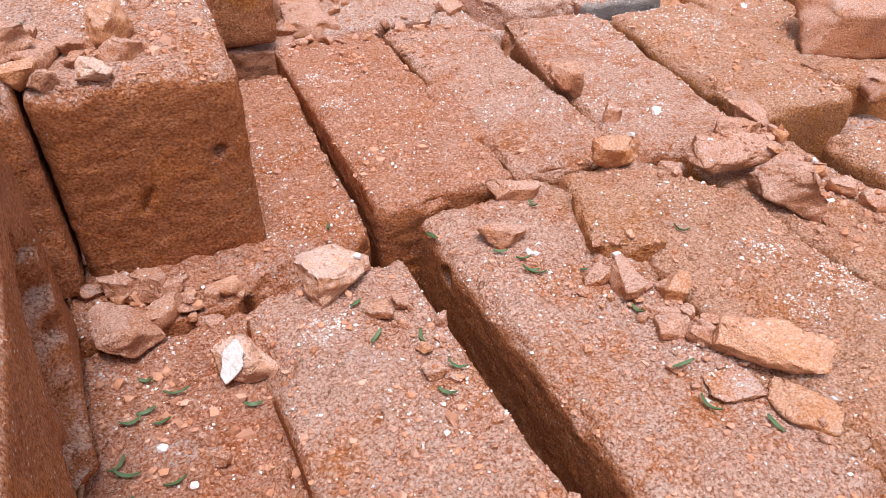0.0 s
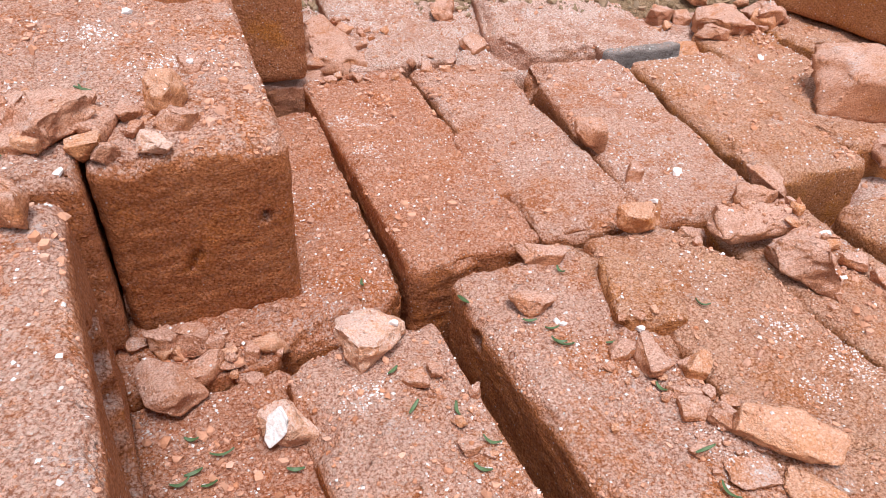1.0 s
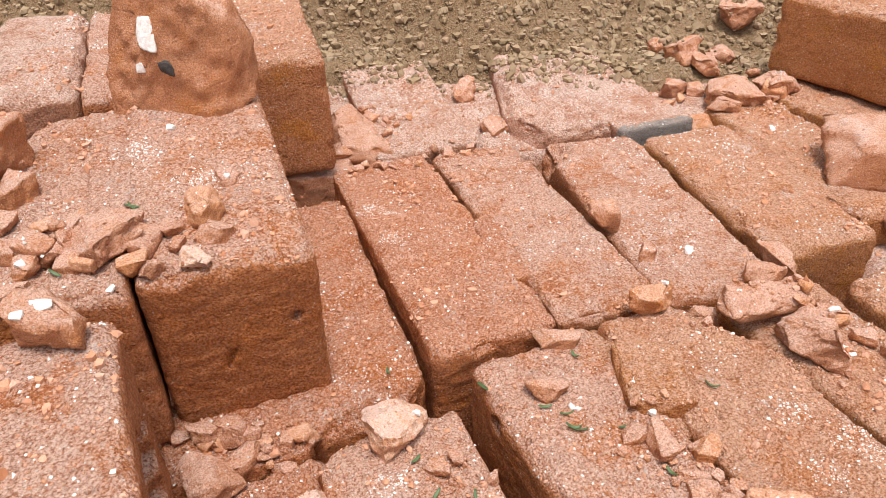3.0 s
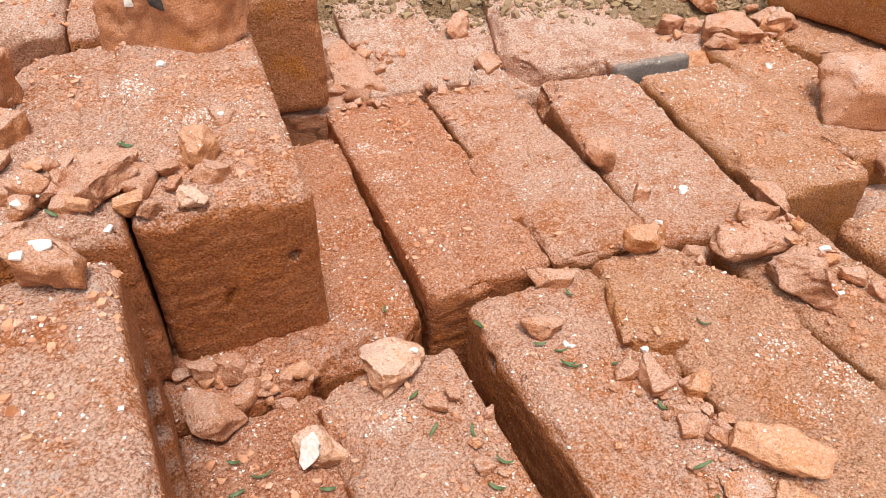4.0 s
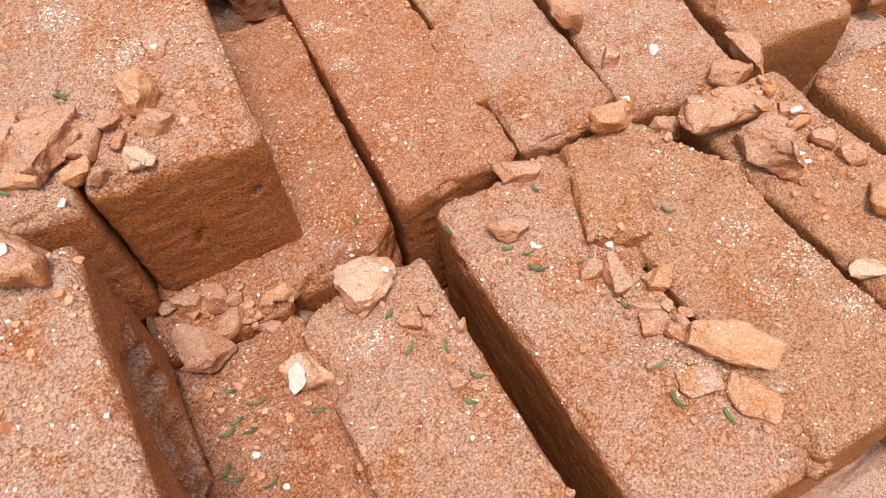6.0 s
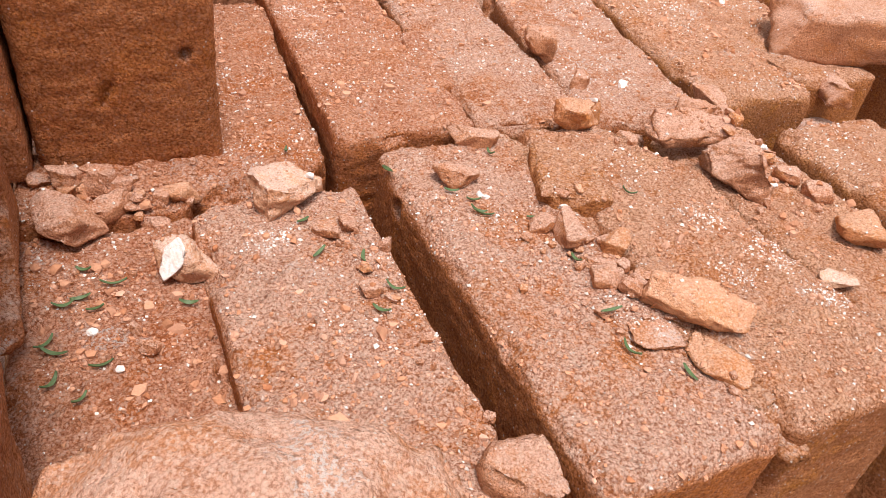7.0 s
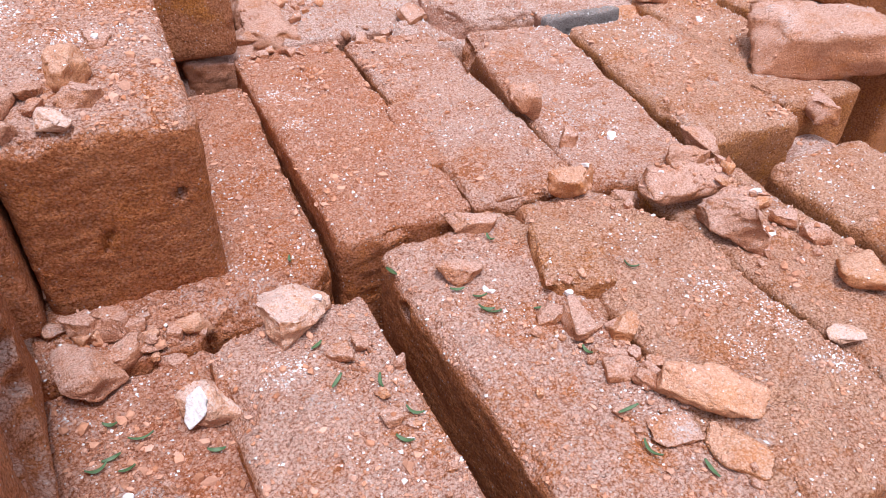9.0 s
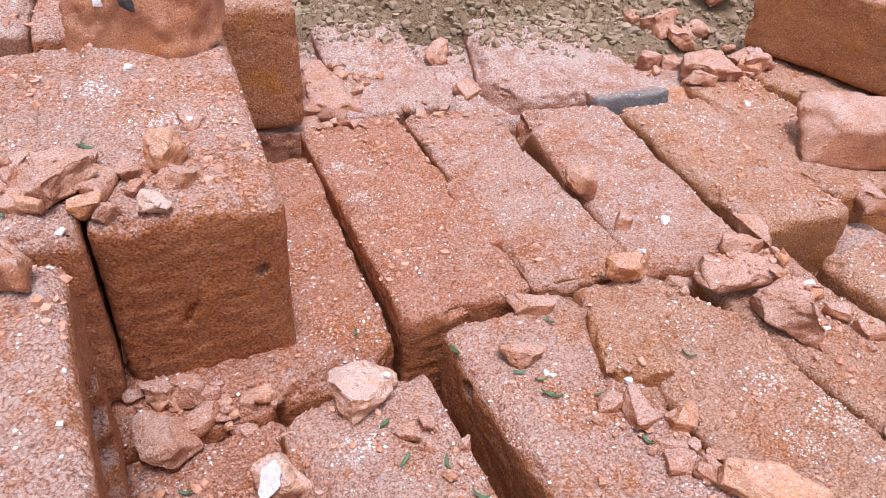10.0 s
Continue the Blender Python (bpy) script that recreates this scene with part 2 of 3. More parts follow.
# ---- ground ----
gx = np.concatenate([-np.geomspace(400, 1.2, 14), np.arange(-1.0, 1.2, 0.02), np.geomspace(1.3, 400, 14)])
gy = np.concatenate([-np.geomspace(400, 1.2, 14), np.arange(-1.0, 0.4, 0.05), np.arange(0.4, 1.6, 0.012), np.geomspace(1.7, 400, 14)])
GX, GY = np.meshgrid(gx, gy, indexing="ij")
flat = np.stack([GX.ravel(), GY.ravel(), np.zeros(GX.size)], 1)
bank = np.clip((flat[:, 1] - 0.60 - 0.06 * jumble(flat / 0.12, 3)) / 0.16, 0, 1)
bank = bank * bank * (3 - 2 * bank)
far = np.clip((flat[:, 1] - 0.79 - 0.05 * jumble(flat / 0.2, 8)) / (0.10 + 0.5 * np.clip(flat[:, 0] + 0.02, 0, 0.5)), 0, 1)
flat[:, 2] = bank * (0.216 + 0.10 * far) + bank * rough(flat, 11, (0.16, 0.010), (0.05, 0.006), (0.02, 0.004))
near = (np.abs(flat[:, 0]) < 1.5) & (np.abs(flat[:, 1]) < 2)
bank *= np.clip((3.0 - np.abs(flat[:, 0])) / 2, 0, 1) * np.clip((6.0 - flat[:, 1]) / 4, 0, 1)
flat[:, 2] = np.where(near, flat[:, 2], bank * 0.31)
K = np.arange(GX.size).reshape(GX.shape)
cells = np.stack([K[:-1, :-1], K[1:, :-1], K[1:, 1:], K[:-1, 1:]], -1).reshape(-1, 4)
ground = new("ground", mesh_of("ground", flat, cells, soil))
tagged(ground, "brown crumbly soil banked up behind the bricks", "soil", kind="structure")
SUPPORT.append((flat, cells))

# ---- brick dust in the joints ----
DX, DY = np.meshgrid(np.arange(-0.40, 0.46, 0.004), np.arange(0.02, 0.74, 0.004), indexing="ij")
dust_fill = np.stack([DX.ravel(), DY.ravel(), np.zeros(DX.size)], 1)


def heap(x, y, rx, ry, height):
    """A smooth heap of dust round (x, y)."""
    return height * np.exp(-(((dust_fill[:, 0] - x) / rx) ** 2 + ((dust_fill[:, 1] - y) / ry) ** 2) ** 2)


back = np.clip((dust_fill[:, 1] - 0.36 * dust_fill[:, 0] - 0.535) / 0.03, 0, 1)
lift = np.maximum.reduce([0.112 * back, heap(0.01, 0.59, 0.035, 0.05, 0.122), heap(-0.125, 0.25, 0.06, 0.035, 0.111), heap(0.11, 0.345, 0.060, 0.025, 0.085), heap(0.05, 0.315, 0.04, 0.018, 0.085), heap(0.175, 0.335, 0.03, 0.03, 0.09), heap(0.29, 0.44, 0.05, 0.05, 0.10), heap(0.10, 0.5, 0.03, 0.1, 0.06)])
dust_fill[:, 2] = 0.092 + lift + rough(dust_fill, 71, (0.05, 0.004), (0.018, 0.003), (0.008, 0.0012))
open_front = (dust_fill[:, 1] < 0.44 * dust_fill[:, 0] + 0.075) & (dust_fill[:, 0] > 0.06)
dust_fill[:, 2] = np.where(open_front, 0.004, dust_fill[:, 2])
K = np.arange(DX.size).reshape(DX.shape)
cells = np.stack([K[:-1, :-1], K[1:, :-1], K[1:, 1:], K[:-1, 1:]], -1).reshape(-1, 4)
tagged(new("brick_dust", mesh_of("brick_dust", dust_fill, cells, brick_dusty)), "pinkish brick dust filling the joints between bricks", "dust", kind="structure")
SUPPORT.append((dust_fill, cells))

# ---- the course of bricks whose tops lie open ----
BASE = 0.111
brick("red brick with pale stone on its broken corner", 0.0127, 0.0223, 115.5, 0.235, 0.076, 0.220, BASE, cell=0.0016,
      cuts=[((-0.75, 0.93, 1), (-1, 1.6, 0.9))], dents=[((-0.93, 0.62, 1), 0.012, 0.010)])
brick("red brick with a round hole in its edge", 0.0790, 0.1040, 115.8, 0.213, 0.0775, 0.220, BASE, cell=0.0016, round_=0.008,
      dents=[((-1, 0.645, 0.8), 0.0045, 0.010)])
brick("dusty ochre-stained brick with a broken far corner", 0.1520, 0.1395, 115.8, 0.212, 0.078, 0.221, BASE, brick_brown, cell=0.0016,
      cuts=[((0.33, 0.97, 0), (0.92, 0.4, 0.06))], wear=1.3)
brick("brown brick under a pile of fragments", 0.2390, 0.1667, 117, 0.216, 0.072, 0.2130, BASE, brick_brown, wear=1.2)
brick("dusty brown brick beside the rubble", 0.3163, 0.1806, 115, 0.22, 0.08, 0.218, BASE, brick_brown, round_=0.009)
brick("orange-red brick with white scuffs", -0.0310, 0.2990, 113.3, 0.239, 0.0785, 0.221, BASE, brick_bare, cell=0.0016, round_=0.005,
      dents=[((1, -0.35, 1), 0.006, 0.007), ((1, -0.12, 1), 0.005, 0.007), ((1, -0.6, 1), 0.007, 0.008)], wear=1.2)
brick("red brick with a ragged near end", 0.0412, 0.3300, 112.3, 0.230, 0.0715, 0.221, BASE, cell=0.0016, round_=0.007,
      cuts=[((0.9, -0.98, 0.6), (0.8, -1, 0.5))], wear=1.3)
brick("pale red brick with a chipped far end", 0.1059, 0.3528, 106, 0.22, 0.081, 0.219, BASE, round_=0.006,
      dents=[((-0.85, 0.85, 0.9), 0.016, 0.012)])
brick("brown-red brick with rounded edges", 0.1908, 0.4034, 108.5, 0.186, 0.083, 0.219, BASE, brick_brown, round_=0.009)
brick("dusty brown brick under a broken slab", 0.2660, 0.4530, 108.5, 0.205, 0.07, 0.217, BASE, brick_brown, wear=1.4)
brick("deep red rough brick lying slightly lower", -0.1009, 0.2500, 111.7, 0.230, 0.0765, 0.210, BASE, brick_bare, cuts=[((0, -0.96, 0.85), (0.25, -1, 1)), ((0.7, -0.97, 0), (1, -1, 0.2))], cell=0.0016, wear=1.5)
brick("red brick strewn with crumbs and green leaves", -0.0735, 0.0205, 113, 0.21, 0.075, 0.207, BASE, brick_bare, cell=0.0016, wear=1.5)
brick("broken red half brick under clay rubble", -0.156, 0.215, 113, 0.060, 0.073, 0.2125, BASE, brick_bare, cell=0.0016, wear=1.8, name="half_brick")
brick("pinkish brick half covered with dust", -0.0900, 0.5380, 107, 0.21, 0.088, 0.221, BASE, brick_dusty, wear=1.4)
brick("dust-covered brick with a rounded worn end", 0.022, 0.5880, 96, 0.2, 0.095, 0.222, BASE, brick_dusty, round_=0.014, wear=1.8,
      cuts=[((-0.8, -0.9, 0.5), (-1, -1, 0.6))])
brick("brick with a grey scorched end", 0.1165, 0.5830, 113, 0.2, 0.074, 0.222, BASE, brick_dusty, wear=1.2, round_=0.003, end=cinder)
brick("dusty brick half buried in rubble", 0.3900, 0.5200, 130, 0.2, 0.07, 0.218, BASE, brick_brown, wear=1.6)

# ---- bricks lying on top ----
brick("large orange-red brick with a small hole in its end", -0.1610, 0.2530, 112.5, 0.180, 0.0825, 0.313, 0.209, brick_red, pitch=4.5, cell=0.0016, round_=0.007,
      dents=[((0.657, -1, 0.24), 0.0032, 0.009), ((-0.14, -1, -0.02), 0.0022, 0.003), ((-0.18, -1, -0.08), 0.0022, 0.004), ((-0.22, -1, -0.16), 0.0022, 0.003)], wear=0.9)
brick("red brick with a broken edge, covered in fragments", -0.2325, 0.2135, 112.3, 0.200, 0.0795, 0.312, 0.212, brick_red, wear=1.5, round_=0.004,
      cuts=[((-0.55, 0.6, 1), (-1, 0.5, 0.4)), ((0.7, -0.97, 0.9), (0.3, -1, 1))])
brick("dusty brick with a hollow in its side", -0.1286, -0.0120, 116, 0.225, 0.080, 0.315, 0.212, brick_red, cell=0.0016, round_=0.007, wear=0.6,
      dents=[((1, 0.42, -0.1), 0.040, 0.020), ((1, 0.02, -0.6), 0.036, 0.018)])
brick("orange-brown brick with a white chip on its end", -0.1910, 0.4880, 108, 0.2, 0.076, 0.316, 0.222, brick_brown, round_=0.006)
brick("red brick wedged behind a broken lump", -0.2640, 0.4330, 111.5, 0.2, 0.070, 0.316, 0.2, brick_red)
brick("dusty brick with a dark purple scorched end", -0.3420, 0.4300, 111, 0.2, 0.069, 0.313, 0.21, brick_dusty, round_=0.010, wear=1.5, dents=[((0.5, -1, 0.0), 0.03, 0.012)])
brick("brown brick lying flat on the rubble", 0.4227, 0.5410, 128, 0.23, 0.11, 0.297, 0.222, brick_brown, round_=0.006)

LOOSE_GROUP = "loose brick fragments"
brick("dusty broken brick lying on two whole bricks", -0.060, 0.060, 6, 0.090, 0.070, 0.3085, 0.2165, clay, cell=0.0022, round_=0.026, name="broken_brick", group=LOOSE_GROUP,
      cuts=[((0, -0.25, 1), (0, -0.5, 1)), ((0, 0.35, 1), (0, 0.55, 1))], wear=1.6)
brick("square orange sandy slab broken from a brick", 0.0690, 0.2585, 94, 0.049, 0.036, 0.2285, 0.214, brick_brown, pitch=0, roll=1, cell=0.0012, round_=0.002, name="brick_slab", group=LOOSE_GROUP, wear=0.8)
brick("tilted thin slab broken from a brick", 0.1300, 0.3475, 18, 0.056, 0.023, 0.231, 0.222, clay, roll=20, cell=0.0014, round_=0.002, name="brick_slab", group=LOOSE_GROUP,
      cuts=[((-0.3, -0.95, 0), (-1, -1.6, 0)), ((0.5, 0.95, 0), (1, 1.3, 0.3))], wear=0.8)

# ---- the course below ----
for row in range(4):
    for column in range(9):
        along, across = -0.02 + 0.225 * row, -0.33 + 0.083 * column
        if row == 0 and column > 5:
            continue
        brick("dark red brick in the lower course", across * 0.914 - along * 0.407, across * 0.407 + along * 0.914, 114 + random.uniform(-1.5, 1.5),
              0.218, 0.077, 0.110 + random.uniform(-0.004, 0.001), 0.0, brick_brown, cell=0.008, group="bricks of the lower course")

# ---- what lies on the bricks ----
from mathutils.bvhtree import BVHTree


def tree_of(parts):
    verts, faces, base = [], [], 0
    for v, f in parts:
        verts.append(v), faces.extend((f + base).tolist())
        base += len(v)
    return BVHTree.FromPolygons(np.concatenate(verts).tolist(), faces)


bed = tree_of(SUPPORT)


def drop(x, y, tree=None):
    """The height and normal of what lies at (x, y)."""
    place, normal, _, _ = (tree or bed).ray_cast(Vector((x, y, 2)), Vector((0, 0, -1)))
    return place.z, normal


def ball(level):
    bm = bmesh.new()
    bmesh.ops.create_icosphere(bm, subdivisions=level, radius=1)
    bm.verts.ensure_lookup_table()
    v = np.array([q.co[:] for q in bm.verts])
    f = np.array([[q.index for q in g.verts] for g in bm.faces])
    bm.free()
    return v, f


BALL = {i: ball(i) for i in (1, 2, 4, 5)}
NAMES = {"clay": "red-brown broken piece of brick", "pale": "pale pinkish broken piece of brick", "ochre": "orange-brown broken piece of brick", "lime": "grey-white burnt piece of brick"}


def rocky(size, seed, level=4, flats=8):
    """A broken piece: a rounded block cut by planes, then roughened."""
    rng = np.random.default_rng(seed)
    if level > 2:
        cell = max(size) / (16 if level == 4 else 34)
        lat, f = box_lattice([max(6, round(s / cell)) for s in size])
    else:
        lat, f = BALL[level]
        lat = lat * 1.2
    inner = np.clip(lat, -0.9, 0.9)
    d = lat - inner
    d = d / np.maximum(np.linalg.norm(d, axis=1), 1e-9)[:, None] if level > 2 else lat / np.linalg.norm(lat, axis=1)[:, None]
    p = inner + 0.1 * d
    for k in range(flats + 3 if level > 2 else flats):
        w = rng.normal(size=3) * (1, 1, 0.45 if k % 2 else 1.0)
        w /= np.linalg.norm(w)
        over = p @ w - rng.uniform(0.62, 0.98) + 0.07 * jumble(p * 2.2, seed + k) + 0.03 * jumble(p * 6.0, seed + k)
        p -= np.maximum(over, 0)[:, None] * w
    p /= np.abs(p).max(0)
    p *= np.array(size) / 2
    s = min(size)
    p += d * rough(p, seed, (0.4 * s + 0.003, 0.06 * s), (0.006, min(0.0019, 0.08 * s)), (0.0022, min(0.0007, 0.05 * s)))[:, None]
    return p, f


def fragment(name, x, y, lx, ly, lz, turn=0, material=None, label="", lean=0.0, sink=0.18, height=None, flats=6, taper=0.0):
    fragment.count += 1
    material = material or clay
    p, f = rocky((lx, ly, lz), 500 + fragment.count, 5 if max(lx, ly) > 0.03 else 4, flats)
    p[:, :2] *= (1 - taper * (p[:, 2:] / lz + 0.4))
    kind = "clay" if material is clay else "pale" if material is pale else "ochre" if material is ochre else "lime"
    ob = new(name, mesh_of(name, p, f, material))
    a = radians(turn)
    hs = [drop(x + dx * math.cos(a) - dy * math.sin(a), y + dx * math.sin(a) + dy * math.cos(a))[0]
          for dx, dy in ((0, 0), (0.3 * lx, 0), (-0.3 * lx, 0), (0, 0.3 * ly), (0, -0.3 * ly))]
    z = height if height is not None else sorted(hs)[3] + lz * (0.5 - sink)
    ob.matrix_world = pose(x, y, z, lean, 0.6 * lean, turn)
    m = np.array(ob.matrix_world)
    LOOSE.append((p @ m[:3, :3].T + m[:3, 3], f))
    return tagged(ob, label or NAMES[kind] + " lying on the bricks", "rubble", "loose brick fragments")


fragment.count = 0
LOOSE = []
fragment("brick_fragment", -0.048, 0.244, 0.033, 0.031, 0.018, 20, pale)
tipped = fragment("brick_fragment", -0.080, 0.203, 0.022, 0.020, 0.018, 30, pale)
fragment("brick_fragment", -0.138, 0.221, 0.031, 0.026, 0.013, -35, clay)
fragment("brick_fragment", 0.080, 0.241, 0.012, 0.023, 0.011, 15, clay)
fragment("brick_fragment", 0.069, 0.246, 0.013, 0.010, 0.007, 0, clay)
fragment("brick_fragment", 0.101, 0.237, 0.013, 0.012, 0.010, 0, ochre)
fragment("brick_fragment", 0.091, 0.222, 0.015, 0.008, 0.005, 0, clay)
fragment("brick_fragment", 0.094, 0.212, 0.014, 0.012, 0.006, 0, clay)
fragment("brick_fragment", 0.104, 0.206, 0.014, 0.012, 0.006, 0, clay)
fragment("brick_fragment", 0.127, 0.196, 0.042, 0.020, 0.015, -26, peach, "pale orange flake broken from a brick", sink=0.25)
fragment("brick_fragment", 0.131, 0.171, 0.027, 0.021, 0.006, -20, ochre)
fragment("brick_fragment", 0.108, 0.180, 0.023, 0.017, 0.003, 0, clay)
fragment("brick_fragment", 0.028, 0.274, 0.023, 0.017, 0.009, 0, clay)
fragment("brick_fragment", 0.036, 0.314, 0.029, 0.017, 0.008, 0, clay)
fragment("brick_fragment", 0.089, 0.190, 0.008, 0.006, 0.004, 0, clay)
fragment("brick_fragment", -0.017, 0.230, 0.010, 0.008, 0.006, 0, clay)
fragment("brick_fragment", -0.027, 0.224, 0.013, 0.011, 0.006, 0, clay)
fragment("brick_fragment", 0.171, 0.377, 0.028, 0.022, 0.011, -10, clay)
fragment("brick_fragment", 0.179, 0.322, 0.046, 0.034, 0.026, -24, clay, lean=-6)
fragment("brick_fragment", 0.155, 0.311, 0.021, 0.012, 0.009, 0, clay)
fragment("brick_fragment", 0.193, 0.314, 0.013, 0.018, 0.011, 0, lime)
fragment("brick_fragment", 0.190, 0.397, 0.040, 0.013, 0.015, -66, clay, lean=8, height=0.2165)
fragment("brick_fragment", 0.097, 0.347, 0.036, 0.016, 0.018, 38, ochre, lean=10)
fragment("brick_fragment", 0.128, 0.347, 0.019, 0.017, 0.020, 0, clay, height=0.209)
fragment("brick_fragment", 0.104, 0.402, 0.013, 0.013, 0.010, 0, clay)
fragment("brick_fragment", 0.236, 0.281, 0.025, 0.026, 0.012, -20, ochre)
fragment("brick_fragment", 0.207, 0.238, 0.018, 0.013, 0.005, 0, pale)
fragment("brick_fragment", 0.214, 0.326, 0.015, 0.012, 0.008, 0, clay)
fragment("brick_fragment", 0.227, 0.313, 0.016, 0.012, 0.008, 0, clay)
fragment("brick_fragment", 0.193, 0.301, 0.009, 0.011, 0.006, 0, clay)
fragment("brick_fragment", -0.135, 0.252, 0.020, 0.020, 0.014, 0, clay)
fragment("brick_fragment", -0.125, 0.235, 0.014, 0.026, 0.009, -30, clay)
fragment("brick_fragment", -0.147, 0.251, 0.015, 0.016, 0.012, 0, clay)
fragment("brick_fragment", -0.155, 0.259, 0.011, 0.010, 0.009, 0, clay)
fragment("brick_fragment", -0.104, 0.235, 0.013, 0.009, 0.006, 0, clay)
fragment("brick_fragment", -0.111, 0.239, 0.011, 0.009, 0.006, 0, clay)
fragment("brick_fragment", -0.142, 0.306, 0.023, 0.024, 0.015, -15, ochre)
fragment("brick_fragment", -0.134, 0.289, 0.019, 0.017, 0.009, 0, clay)
fragment("brick_fragment", -0.135, 0.267, 0.016, 0.012, 0.009, -6, pale)
fragment("brick_fragment", -0.164, 0.280, 0.014, 0.023, 0.009, 0, clay)
fragment("brick_fragment", -0.180, 0.270, 0.032, 0.027, 0.018, -12, clay)
fragment("brick_fragment", -0.156, 0.291, 0.011, 0.011, 0.007, 0, clay)
fragment("brick_fragment", -0.178, 0.292, 0.016, 0.016, 0.011, 0, clay)
fragment("brick_fragment", -0.149, 0.278, 0.007, 0.012, 0.005, 0, clay)
fragment("brick_fragment", -0.142, 0.338, 0.014, 0.018, 0.007, 0, clay, sink=0.4)
fragment("brick_fragment", -0.187, 0.260, 0.018, 0.012, 0.009, 0, clay)
fragment("brick_fragment", -0.170, 0.233, 0.017, 0.011, 0.005, 0, clay)
knob = fragment("brick_fragment", -0.172, 0.207, 0.027, 0.024, 0.023, 15, clay, "pinkish broken piece of brick with white lime caps", sink=0.08)
fragment("brick_fragment", -0.270, 0.337, 0.027, 0.054, 0.035, 0, clay)
fragment("brick_fragment", -0.244, 0.317, 0.019, 0.029, 0.014, 0, clay)
fragment("brick_fragment", -0.207, 0.269, 0.018, 0.018, 0.013, 0, clay)
fragment("brick_fragment", -0.207, 0.231, 0.023, 0.016, 0.009, 0, clay)
fragment("brick_fragment", -0.220, 0.268, 0.012, 0.016, 0.008, 0, clay)
fragment("brick_fragment", -0.208, 0.253, 0.011, 0.013, 0.008, 0, clay)
fragment("brick_fragment", -0.238, 0.287, 0.013, 0.017, 0.009, 0, clay)
fragment("brick_fragment", -0.022, 0.706, 0.023, 0.037, 0.018, 0, clay)
fragment("brick_fragment", 0.007, 0.613, 0.026, 0.055, 0.012, 0, clay)
fragment("brick_fragment", 0.192, 0.635, 0.033, 0.025, 0.017, 10, ochre)
fragment("brick_fragment", 0.237, 0.667, 0.053, 0.050, 0.020, -15, clay)
fragment("brick_fragment", 0.208, 0.762, 0.039, 0.041, 0.028, 0, clay)
fragment("brick_fragment", 0.187, 0.704, 0.024, 0.026, 0.017, 0, clay)
fragment("brick_fragment", 0.226, 0.739, 0.026, 0.034, 0.018, 0, clay)
fragment("brick_fragment", 0.278, 0.678, 0.037, 0.034, 0.021, 0, clay)
fragment("brick_fragment", 0.281, 0.843, 0.044, 0.051, 0.031, 0, clay)
fragment("brick_fragment", -0.113, 0.579, 0.030, 0.079, 0.030, -20, clay)
fragment("brick_fragment", 0.293, 0.460, 0.021, 0.029, 0.015, 0, clay)
fragment("brick_fragment", 0.080, 0.442, 0.018, 0.028, 0.020, 0, clay)
fragment("brick_fragment", 0.251, 0.767, 0.026, 0.028, 0.018, 0, clay)
fragment("brick_fragment", 0.185, 0.795, 0.020, 0.024, 0.014, 0, clay)


def pile(x, y, rx, ry, count, small, large, seed, under=1.0):
    """Broken pieces strewn round (x, y), where what they lie on is not higher than under."""
    rng = random.Random(seed)
    for _ in range(count):
        size = small * (large / small) ** (rng.random() ** 1.6)
        px, py, tone = x + rx * rng.gauss(0, 0.5), y + ry * rng.gauss(0, 0.5), rng.choice((clay, clay, ochre, clay, peach))
        if drop(px, py)[0] < under:
            fragment("brick_fragment", px, py, size * rng.uniform(0.9, 1.3), size * rng.uniform(0.7, 1.0), size * rng.uniform(0.45, 0.75), rng.uniform(-90, 90), tone, lean=rng.uniform(-12, 12))


pile(-0.128, 0.250, 0.036, 0.022, 26, 0.005, 0.014, 1, under=0.24)
pile(-0.205, 0.278, 0.055, 0.018, 16, 0.007, 0.020, 2)
fragment("brick_fragment", -0.163, 0.262, 0.013, 0.016, 0.011, 20, ochre, "rounded orange-brown pebble in the gap beside a brick")
pile(0.080, 0.240, 0.022, 0.034, 22, 0.0025, 0.008, 3)
pile(0.192, 0.338, 0.026, 0.024, 14, 0.006, 0.016, 4)
pile(0.250, 0.680, 0.070, 0.035, 18, 0.010, 0.026, 5)
pile(-0.262, 0.300, 0.020, 0.060, 8, 0.010, 0.026, 6)
pile(0.004, 0.200, 0.018, 0.050, 9, 0.004, 0.009, 7)
pile(-0.095, 0.605, 0.030, 0.060, 12, 0.006, 0.018, 8)
pile(-0.092, 0.523, 0.034, 0.008, 12, 0.005, 0.014, 10, under=0.24)
pile(-0.020, 0.548, 0.030, 0.008, 9, 0.005, 0.012, 11, under=0.24)
# large broken pieces
# dust packed flush into the joints
D = "crumbly dust packed between two bricks"
fragment("dust_clump", -0.203, 0.350, 0.034, 0.150, 0.010, 22, brick_red, D, height=0.3088, flats=0)
fragment("dust_clump", 0.009, 0.410, 0.020, 0.075, 0.012, 23.3, brick_bare, D, height=0.2150, flats=0)
fragment("dust_clump", 0.134, 0.172, 0.022, 0.085, 0.012, 25.8, brick_brown, D, height=0.2140, flats=0)
fragment("dust_clump", 0.077, 0.290, 0.022, 0.090, 0.012, 25.8, brick_brown, D, height=0.2140, flats=0)
fragment("dust_clump", 0.234, 0.522, 0.020, 0.150, 0.012, 18.5, brick_brown, D, height=0.2125, flats=0)
lump = fragment("broken_brick", -0.189, 0.430, 0.098, 0.056, 0.108, -4, clay, "orange broken half brick with white lime and a black scorch mark", lean=6, sink=0.14, flats=8, taper=0.45)
